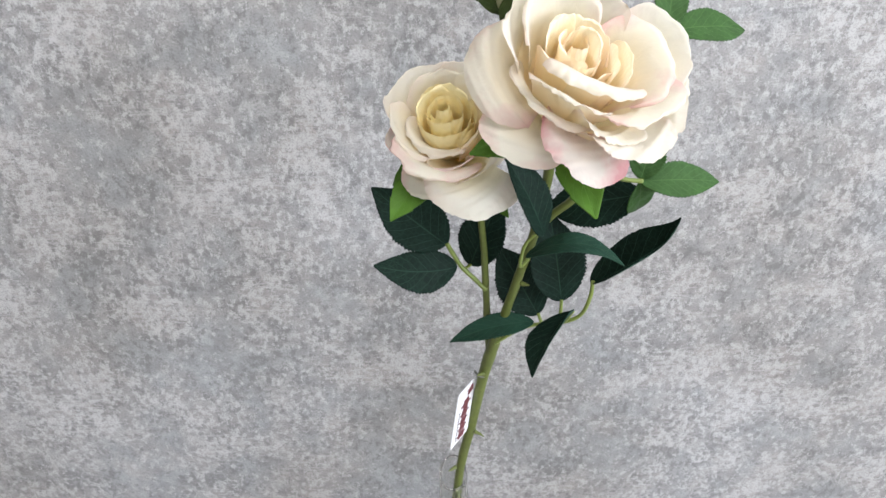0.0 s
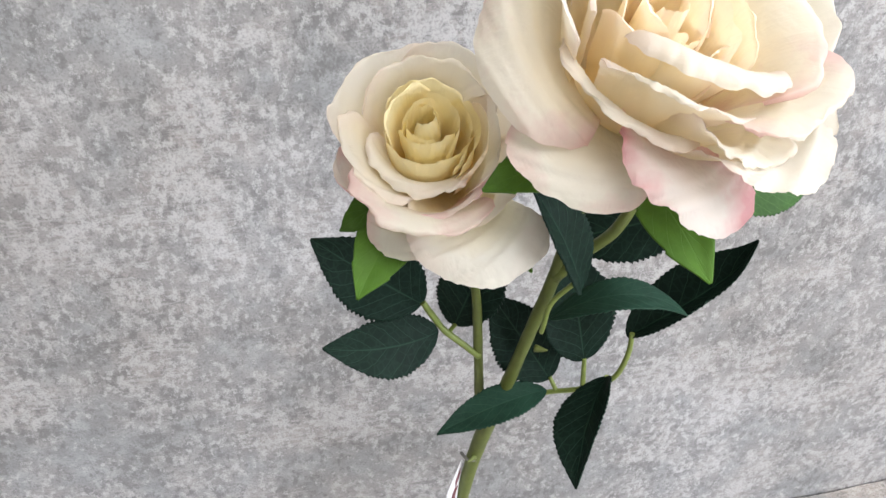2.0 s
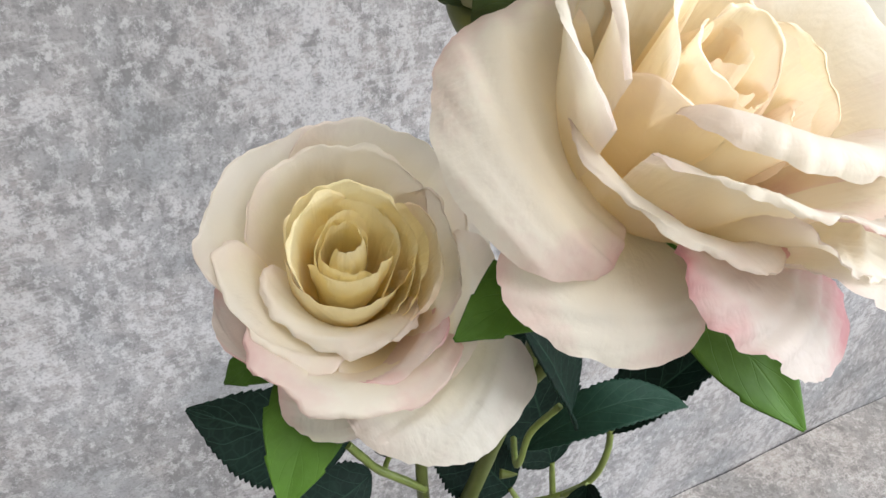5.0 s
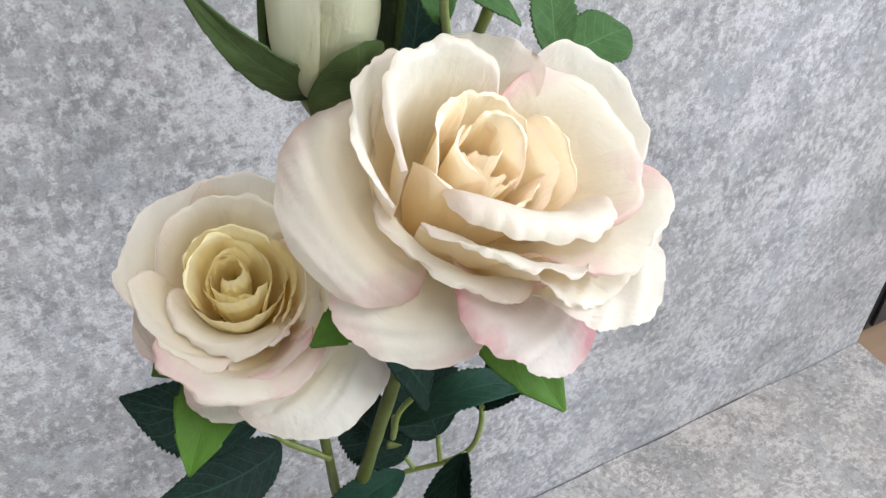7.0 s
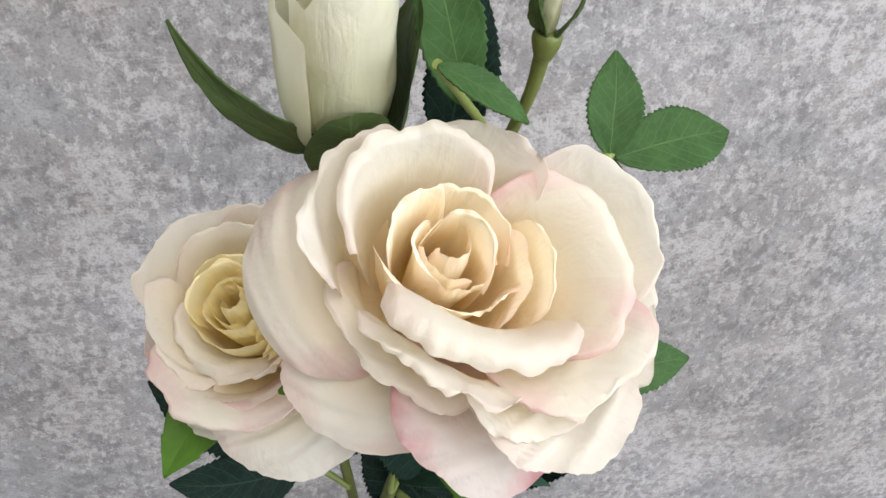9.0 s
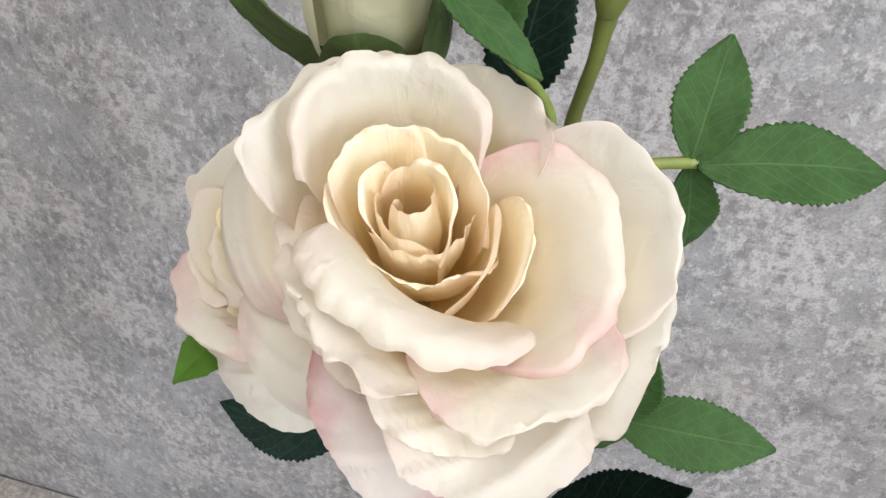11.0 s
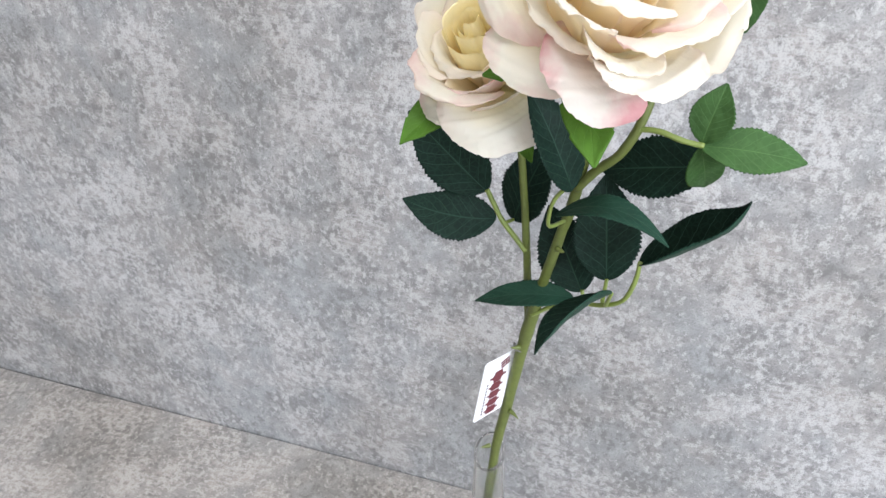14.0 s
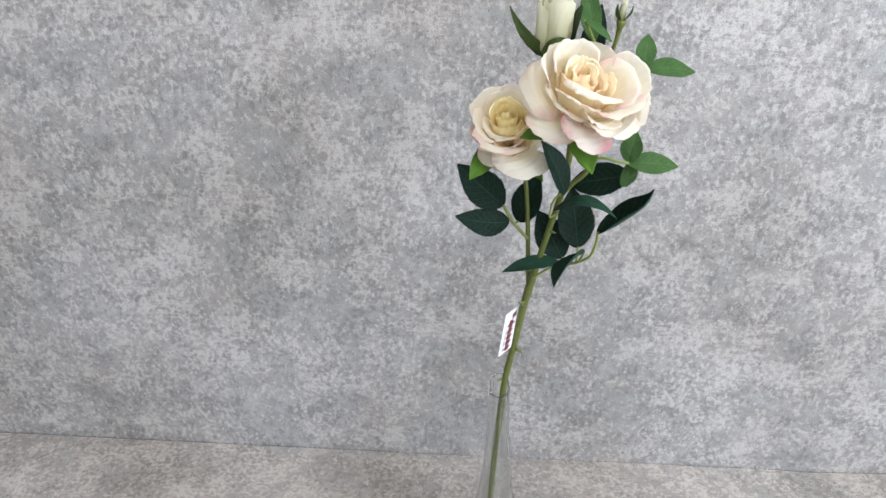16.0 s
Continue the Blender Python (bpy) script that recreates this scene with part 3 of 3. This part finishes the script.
top_trefoil = twig([(0.090, 0.380, 0.540), (0.101, 0.374, 0.550), (0.111, 0.373, 0.5545), (0.1190, 0.3745, 0.5555)], 0.0013)
part("leaf", leaf_mesh((0.1195, 0.373, 0.5555), (0.1595, 0.394, 0.5475), (0.1, -0.55, 0.83), 0.0185, 0.003, 0.10, 0.0, 22, 0.45, 0.05, 15), LEAF_MID, top_trefoil)
part("leaf", leaf_mesh((0.1180, 0.374, 0.5560), (0.1212, 0.3885, 0.5770), (0.0, -0.80, 0.60), 0.0150, 0.002, 0.10, 0.0, 18, 0.45, 0.05, 16), LEAF_MID, top_trefoil)
part("leaf", leaf_mesh((0.1180, 0.375, 0.5545), (0.1213, 0.3915, 0.5215), (0.1, -0.80, 0.60), 0.0125, 0.002, 0.10, 0.0, 18, 0.45, 0.05, 17), LEAF_MID, top_trefoil)


bud_twig = twig([(0.0905, 0.380, 0.545), (0.0875, 0.377, 0.562), (0.080, 0.366, 0.578), (0.072, 0.352, 0.595)], 0.0011)
part("leaf", leaf_mesh((0.072, 0.351, 0.595), (0.0905, 0.3500, 0.5815), (0.35, -0.60, 0.72), 0.0072, 0.002, 0.15, 0.0, 14, 0.42, 0.06, 18), LEAF_MID, bud_twig)
part("leaf", leaf_mesh((0.080, 0.367, 0.577), (0.072, 0.372, 0.617), (0.1, -0.95, 0.2), 0.0150, 0.002, 0.15, 0.0, 18, 0.45, 0.06, 19), LEAF_MID, bud_twig)
part("leaf", leaf_mesh((0.078, 0.384, 0.556), (0.086, 0.388, 0.598), (0.1, -0.90, 0.40), 0.0185, 0.002, 0.12, 0.0, 22, 0.42, 0.06, 20), LEAF_DARK, bud_twig)


def calyx(name, bloom, radius, depth, label=""):
    """The green cup under a flower."""
    prof = [(0.001, -depth), (radius * 0.55, -depth), (radius * 0.8, -depth * 0.6), (radius, -depth * 0.1), (radius * 0.9, depth * 0.25), (0.001, depth * 0.3)]
    ob = part(name, lathe([tuple(q) for q in smooth_path(prof, 4)], 24), STEM_GREEN, spray, label)
    ob.matrix_basis = Matrix.Translation(bloom.base) @ Matrix((bloom.x, bloom.y, bloom.z)).transposed().to_4x4()
    return ob


def petals(bloom, cup, rows):
    inv = cup.matrix_basis.inverted()
    for k, (mat, phi, half, r0, length, a0, a1, a2, opts) in enumerate(rows):
        me = petal_mesh(bloom, phi, half, r0 / 1000, length / 1000, a0, a1, a2, seed=k + 1, **{q: (v / 1000 if q in ("spiral", "ruffle", "start", "crease") else v) for q, v in opts.items()})
        ob = part("petal", me, mat, cup)
        ob.matrix_parent_inverse = inv


def sepal(bloom, cup, tip, face, width, mat, arch=0.0, base=None, fold=0.12, seed=0, curl=0.0, shape=0.4):
    b = bloom.base if base is None else base
    ob = part("sepal", leaf_mesh(b, tip, face, width, arch, fold, 0.0, 5, shape, 0.08, seed, 0.0, curl), mat, cup)
    ob.matrix_parent_inverse = cup.matrix_basis.inverted()


def cloth_mesh(bloom, phi, half, radii, heights, lip, roll, belly, rise, corner, point, wave, crease, seed):
    """A cloth petal in millimetres. radii, heights: its crest at both ends and the middle of its spread phi +- half round the axis;
    lip: the slope in degrees with which it meets the crest; roll: length of the rim rolled outward beyond it; belly, rise: where it
    bulges on the way from the cup; corner, point: rounding of its corners, pull of its middle."""
    n, m = 61, 40
    P, UV = np.zeros((n, m, 3)), np.zeros((n, m, 2))
    three = lambda q, u: q[1] + (q[2] - q[0]) / 2 * u + ((q[0] + q[2]) / 2 - q[1]) * u * u
    th, end = radians(lip), 0.82 if roll else 1.0
    foot = np.array((3.5, 1.0))
    for i in range(n):
        u = 2 * i / (n - 1) - 1
        spread, calm = min(half, 70), min(1.0, radii[1] / 20)
        notch = noise.noise(Vector((u * spread * 0.06, seed * 1.7, 2.0))) * 0.045 * calm + noise.noise(Vector((u * spread * 0.17, seed * 1.7, 5.0))) * 0.014 * calm
        reach = 1 - corner * max(0.0, (abs(u) - 0.62) / 0.38) ** 2.2 + notch
        crest = np.array((three(radii, u) + point * (1 - abs(u)) ** 2, three(heights, u)))
        span = np.linalg.norm(crest - foot)
        c1 = foot + np.array((belly * (crest[0] - foot[0]), rise * max(crest[1], 6.0)))
        c2 = crest - 0.36 * span * np.array((math.cos(th), math.sin(th)))
        for j in range(m):
            v = j / (m - 1)
            w = min(1.0, v / end) * reach if v <= end else reach
            r, z = (1 - w) ** 3 * foot + 3 * w * (1 - w) ** 2 * c1 + 3 * w * w * (1 - w) * c2 + w ** 3 * crest
            if v > end:
                q = (v - end) / (1 - end)
                turn = radians(100) * q
                size = roll * (1 - 0.75 * abs(u) ** 3) * (1 + 0.3 * noise.noise(Vector((u * half * 0.09, seed, 3.0)))) / radians(100)
                r += size * (math.sin(turn) * math.cos(th) + (1 - math.cos(turn)) * math.sin(th))
                z += size * (math.sin(turn) * math.sin(th) - (1 - math.cos(turn)) * math.cos(th))
            a = radians(phi + half * u) * max(r, 8.0) * 0.05 + seed * 5.3
            k = v * v
            sway = wave * k * (0.9 * noise.noise(Vector((a * 1.6, v * 1.7, seed))) + 0.35 * noise.noise(Vector((a * 4.0, v * 3.0, seed + 9))))
            r, z = (r + sway, z) if lip > 0 else (r, z + sway)
            z += wave * k * 0.7 * noise.noise(Vector((a * 2.0, v * 2.2, seed + 4)))
            r += crease * v * 0.8 * (abs(noise.noise(Vector((a * 3.4, v * 1.4, seed + 2)))) - 0.2)
            r += crease * k * 0.35 * noise.noise(Vector((a * 7.0, v * 6.0, seed + 7)))
            wide = 0.62 + 0.38 * math.sin(min(1.0, v / 0.6) * math.pi / 2)
            P[i, j] = bloom.at(max(r, 0.3) / 1000, phi + half * u * wide, z / 1000)
            UV[i, j] = (0.5 + 0.5 * u, v)
    return sheet(P, UV, 0.0)


def cloth(bloom, cup, mat, phi, half, radii, heights, lip, roll=0.0, belly=0.72, rise=0.12, corner=0.16, point=0.0, wave=2.0, crease=1.0):
    seed = len(cup.children) + 1
    ob = part("petal", cloth_mesh(bloom, phi, half, radii, heights, lip, roll, belly, rise, corner, point, wave, crease, seed), mat, cup)
    ob.matrix_parent_inverse = cup.matrix_basis.inverted()


# large open bloom
big = Bloom((0.0660, 0.3516, 0.5315), (0.15, -0.48, 0.86))
cup = calyx("rose_bloom", big, 0.008, 0.008, "large open cream rose with blushed petal edges")
O, B, G, I, Y = PETAL_OUTER, PETAL_BLUSH, PETAL_TINGE, PETAL_INNER, PETAL_YELLOW
# heart: nested cups drawn out along one diagonal
cloth(big, cup, I, 310, 175, (0.8, 3.6, 6.6), (37, 40, 37), 105, corner=0.1, wave=0.6)
cloth(big, cup, I, 85, 80, (5.4, 4.6, 4.8), (39, 41, 41), 96, wave=1.2)
cloth(big, cup, I, 240, 80, (5.0, 5.4, 8.2), (40, 38, 37), 94, wave=1.2)
cloth(big, cup, I, 35, 80, (11.5, 6.5, 5.0), (38, 43, 41), 92, roll=0.4)
cloth(big, cup, I, 195, 75, (5.5, 7.0, 8.5), (43, 41, 37), 88, roll=0.5)
cloth(big, cup, I, 300, 80, (7.5, 9.0, 13.0), (40, 35, 36), 86)
cloth(big, cup, I, 140, 62, (9.5, 11.0, 12.0), (42, 44, 40), 82, roll=1.2, corner=0.3)
cloth(big, cup, I, 60, 66, (15.5, 11.5, 11.5), (36, 41, 43), 84, roll=0.8, point=1.0)
cloth(big, cup, I, 262, 92, (15.0, 12.0, 19.5), (40, 35.5, 34), 80, roll=0.8)
cloth(big, cup, I, 342, 40, (19.5, 18.0, 15.0), (33, 37, 38), 84)
cloth(big, cup, I, 352, 36, (24.0, 22.5, 18.0), (32, 37, 38), 80, roll=1.0, corner=0.3)
# middle
cloth(big, cup, O, 268, 60, (17.0, 19.5, 33.0), (41, 45, 38), 38, roll=7.0, corner=0.12, wave=0.9, crease=0.5)
cloth(big, cup, G, 1, 49, (37.0, 34.0, 17.5), (37, 41.5, 39.5), 25, roll=4.5, crease=1.1)
cloth(big, cup, O, 112, 70, (16.5, 21.5, 21.0), (41, 46, 44), 62, roll=3.5)
cloth(big, cup, O, 146, 50, (26.5, 28.0, 27.5), (38, 40, 41), 55, roll=1.8)
cloth(big, cup, O, 250, 39, (24.0, 26.0, 37.0), (36, 40, 42), 40, roll=1.2, crease=1.1, corner=0.1)
cloth(big, cup, O, 62, 36, (27.5, 27.0, 26.0), (46, 43, 40), 55, roll=0.8)
# outer
cloth(big, cup, O, 229, 61, (23.0, 25.5, 33.0), (25, 27, 24), 15, roll=1.0, corner=0.2)
cloth(big, cup, G, 316, 31, (31.0, 43.5, 41.0), (34, 39.5, 39.5), 15, roll=1.5, crease=0.9)
cloth(big, cup, O, 10, 32, (43.5, 43.5, 29.5), (32, 40.5, 45), 38, roll=0.8, point=2.5)
cloth(big, cup, O, 292, 22, (33.0, 42.0, 44.5), (36, 30, 31), 0, roll=0.5)
cloth(big, cup, O, 303, 25, (42.0, 51.0, 49.5), (30, 28.5, 29), -10, point=2.5)
cloth(big, cup, O, 347, 25, (53.0, 50.5, 48.5), (26, 28, 29), 10, roll=0.5, corner=0.08)
# hanging
cloth(big, cup, O, 95, 55, (25.0, 26.0, 24.0), (35, 36, 34), 60)
cloth(big, cup, G, 178, 57, (32.5, 40.0, 23.0), (21, 14.5, 7.0), -62, belly=0.5, rise=1.7, corner=0.07)
cloth(big, cup, G, 236, 39, (35.5, 38.5, 33.5), (2, 4, 5), -35, belly=0.5, rise=1.3, wave=1.2)
cloth(big, cup, B, 275, 31, (29.0, 44.5, 50.0), (19, 15.5, 11), -30, belly=0.5, rise=1.1, point=3.0)
cloth(big, cup, O, 40, 50, (34.0, 33.0, 29.0), (26, 29, 32), 55)
sepal(big, cup, (0.0803, 0.3045, 0.5035), (0.0, -0.45, 0.88), 0.019, SEPAL_GREEN, 0.004, tuple(big.base - big.z * 0.006), seed=1, shape=0.64)
sepal(big, cup, (0.0312, 0.3445, 0.5125), (-0.1, -0.6, 0.8), 0.0165, SEPAL_GREEN, 0.004, (0.066, 0.354, 0.5145), seed=2, shape=0.5)

# smaller bloom
small = Bloom((0.0218, 0.3849, 0.4927), (-0.08, -0.50, 0.86))
cup2 = calyx("rose_bloom", small, 0.007, 0.007, "smaller half-open cream rose with a yellow heart")
cloth(small, cup2, Y, 320, 175, (0.8, 3.0, 5.8), (35.5, 37.5, 35), 105, corner=0.1, wave=0.6)
cloth(small, cup2, Y, 70, 85, (4.6, 3.8, 4.2), (36, 37, 36), 96, wave=1.2)
cloth(small, cup2, Y, 225, 85, (4.4, 4.8, 6.4), (36, 35, 35), 94, wave=1.2)
cloth(small, cup2, Y, 120, 95, (6.5, 5.0, 6.0), (36.5, 38.5, 36.5), 95)
cloth(small, cup2, Y, 262, 88, (6.0, 7.5, 9.5), (36.5, 34.5, 35.5), 92)
cloth(small, cup2, Y, 15, 75, (11.0, 9.0, 8.0), (34.5, 37.5, 37.5), 88)
cloth(small, cup2, Y, 130, 70, (9.5, 9.5, 10.5), (37.5, 37.5, 35.5), 84, roll=0.8)
cloth(small, cup2, Y, 256, 98, (12.0, 11.5, 14.5), (34.5, 31, 32.5), 88)
cloth(small, cup2, Y, 348, 52, (14.5, 14.5, 12.5), (32.5, 34.5, 35.5), 84)
cloth(small, cup2, Y, 75, 76, (15.0, 11.5, 13.0), (34.5, 37.5, 34.5), 80, roll=1.1)
cloth(small, cup2, Y, 345, 48, (17.0, 17.0, 14.5), (31.5, 33.5, 34.5), 82)
cloth(small, cup2, I, 340, 46, (19.5, 19.5, 17.0), (30.5, 32.5, 34.5), 80, roll=0.5)
# cup
cloth(small, cup2, O, 238, 80, (16.0, 15.5, 19.0), (28, 26, 27), 35, roll=3.5)
cloth(small, cup2, O, 75, 72, (22.0, 21.5, 22.0), (32, 35, 32), 62, roll=0.8)
cloth(small, cup2, O, 345, 46, (23.5, 23.0, 21.5), (29, 32, 33), 68, roll=0.5)
cloth(small, cup2, O, 200, 52, (25.5, 22.0, 22.5), (31, 27, 26), 25, roll=1.2)
cloth(small, cup2, B, 280, 36, (23.5, 25.5, 25.0), (25, 26, 30), 55, roll=0.5)
cloth(small, cup2, O, 122, 52, (28.5, 27.5, 27.0), (33, 33, 29), 50, roll=0.8)
cloth(small, cup2, O, 48, 52, (31.0, 29.0, 27.5), (24, 32, 34), 52, roll=0.5)
# outside
cloth(small, cup2, G, 252, 57, (26.0, 30.0, 31.5), (27, 28.0, 23), 5, roll=1.5)
cloth(small, cup2, B, 180, 30, (25.0, 28.0, 27.0), (13, 17, 24), 75)
cloth(small, cup2, O, 320, 42, (31.5, 32.0, 30.0), (22, 24, 26), 55)
cloth(small, cup2, O, 15, 48, (33.0, 33.0, 30.0), (14, 22, 26), 55)
cloth(small, cup2, G, 244, 24, (28.0, 33.0, 31.0), (14, 9, 11), -35, belly=0.5, rise=1.5)
cloth(small, cup2, O, 285, 37, (30.0, 45.0, 47.0), (18, 12, 9), -35, belly=0.5, rise=1.5, point=1.5)
sepal(small, cup2, (-0.0052, 0.3500, 0.4750), (-0.2, -0.65, 0.72), 0.0185, SEPAL_GREEN, 0.004, seed=4, shape=0.58)
sepal(small, cup2, (-0.0065, 0.3990, 0.4660), (-0.6, -0.6, 0.5), 0.015, SEPAL_GREEN, 0.003, seed=5)
sepal(small, cup2, (0.0500, 0.3530, 0.4740), (0.2, -0.5, 0.85), 0.020, SEPAL_GREEN, 0.003, seed=6)

# closed bud
T = dict(edge=0.5, ruffle=0.5, round_=0.15, neck=0.8)
bud = Bloom((0.0515, 0.3745, 0.5625), (0.03, -0.20, 1.0))
cup3 = calyx("rosebud", bud, 0.006, 0.006, "closed pale greenish cream rosebud in olive sepals")
petals(bud, cup3, [
    (BUD_CLOTH, 90, 170, 2, 50, 60, 90, 108, dict(T, spiral=2)),
    (BUD_CLOTH, 290, 92, 3.4, 50, 50, 90, 106, dict(T, spiral=2, round_=0.3)),
    (BUD_CLOTH, 10, 95, 3.5, 50, 46, 90, 106, dict(T, spiral=2)),
    (BUD_CLOTH, 150, 95, 3.5, 49, 45, 90, 106, dict(T, spiral=2)),
])
petals(bud, cup3, [
    (SEPAL_OLIVE, 280, 46, 6.0, 27, 10, 88, 90, dict(round_=0.42, neck=0.9, ruffle=0.5, edge=0.3, skew=0.05)),
    (SEPAL_OLIVE, 5, 46, 6.0, 44, 30, 88, 84, dict(round_=0.6, neck=0.85)),
    (SEPAL_OLIVE, 110, 40, 6.2, 34, 28, 88, 88, dict(round_=0.7, neck=0.8)),
])
sepal(bud, cup3, (0.0205, 0.360, 0.600), (-0.55, -0.65, 0.45), 0.0095, SEPAL_OLIVE, 0.006, seed=7, curl=0.004)

# tiny bud
tiny = Bloom((0.0985, 0.371, 0.590), (0.12, 0.0, 1.0))
cup4 = calyx("rosebud", tiny, 0.0034, 0.005, "tiny green rosebud with a cream point")
petals(tiny, cup4, [(BUD_CLOTH, 0, 175, 0.6, 16, 70, 92, 110, dict(T)), (BUD_CLOTH, 150, 120, 0.8, 15, 66, 92, 108, dict(T))])
for k in range(3):
    sepal(tiny, cup4, tuple(tiny.at(0.006, 90 + 120 * k, 0.012)), tuple(tiny.at(1, 90 + 120 * k, 0.0) - tiny.base), 0.005, SEPAL_OLIVE, 0.0015, seed=10 + k)

# hang tag
down, out_ = Vector((-0.0060, -0.0040, -0.0465)), Vector((-0.0118, -0.0205, 0.0))
uz = -down.normalized()
ux = (out_ - uz * out_.dot(uz)).normalized()
uy = uz.cross(ux)
TAG = Matrix.Translation(Vector((0.0385, 0.3985, 0.3330)) + down * 0.5 + out_ * 0.5) @ Matrix((ux, uy, uz)).transposed().to_4x4()


def rounded_bar(w, h, t, at, lean=0.0, corner=0.4):
    bm = bmesh.new()
    bmesh.ops.create_cube(bm, size=1.0, matrix=Matrix.Diagonal((w, t, h, 1)))
    edges = [e for e in bm.edges if abs(e.verts[0].co.y - e.verts[1].co.y) > t * 0.5]
    bmesh.ops.bevel(bm, geom=edges, offset=min(w, h) * corner, segments=3, affect="EDGES")
    bmesh.ops.transform(bm, matrix=Matrix.Translation(at) @ Matrix.Rotation(lean, 4, "Y"), verts=bm.verts)
    return bm


tag = part("hang_tag", rounded_bar(0.0232, 0.044, 0.0005, (0, 0, 0), 0, 0.04), PAPER, spray, "white card hang tag with dark red print")
tag.matrix_basis = TAG
FRONT = 0.0004
for y in (FRONT, -FRONT):
    part("print_mark", rounded_bar(0.0125, 0.0080, 0.0002, (-0.0015, y, 0.0075)), PRINT_RED, tag)
    for k in range(4):
        part("print_mark", rounded_bar(0.0112, 0.0052, 0.0002, (-0.0012, y, 0.0004 - 0.0060 * k)), PRINT_RED, tag)
    for k in range(11):
        part("print_mark", rounded_bar(0.0013, 0.0016, 0.0002, (0.0060, y, 0.0040 - 0.0022 * k)), PRINT_DARK, tag)
    for k in range(3):
        part("print_mark", rounded_bar(0.0075, 0.0012, 0.0002, (-0.0060 + 0.0006 * k, y, 0.0140 + 0.0019 * k), 0.35), PRINT_RED, tag)
part("tag_tie", tube([(0.0375, 0.3985, 0.3335, 0.0008), (0.0395, 0.3935, 0.3345, 0.0008), (0.0435, 0.3925, 0.3350, 0.0008), (0.0460, 0.3955, 0.3355, 0.0008)], 8, 5), TIE_GREY, spray, "thin grey plastic tag tie")
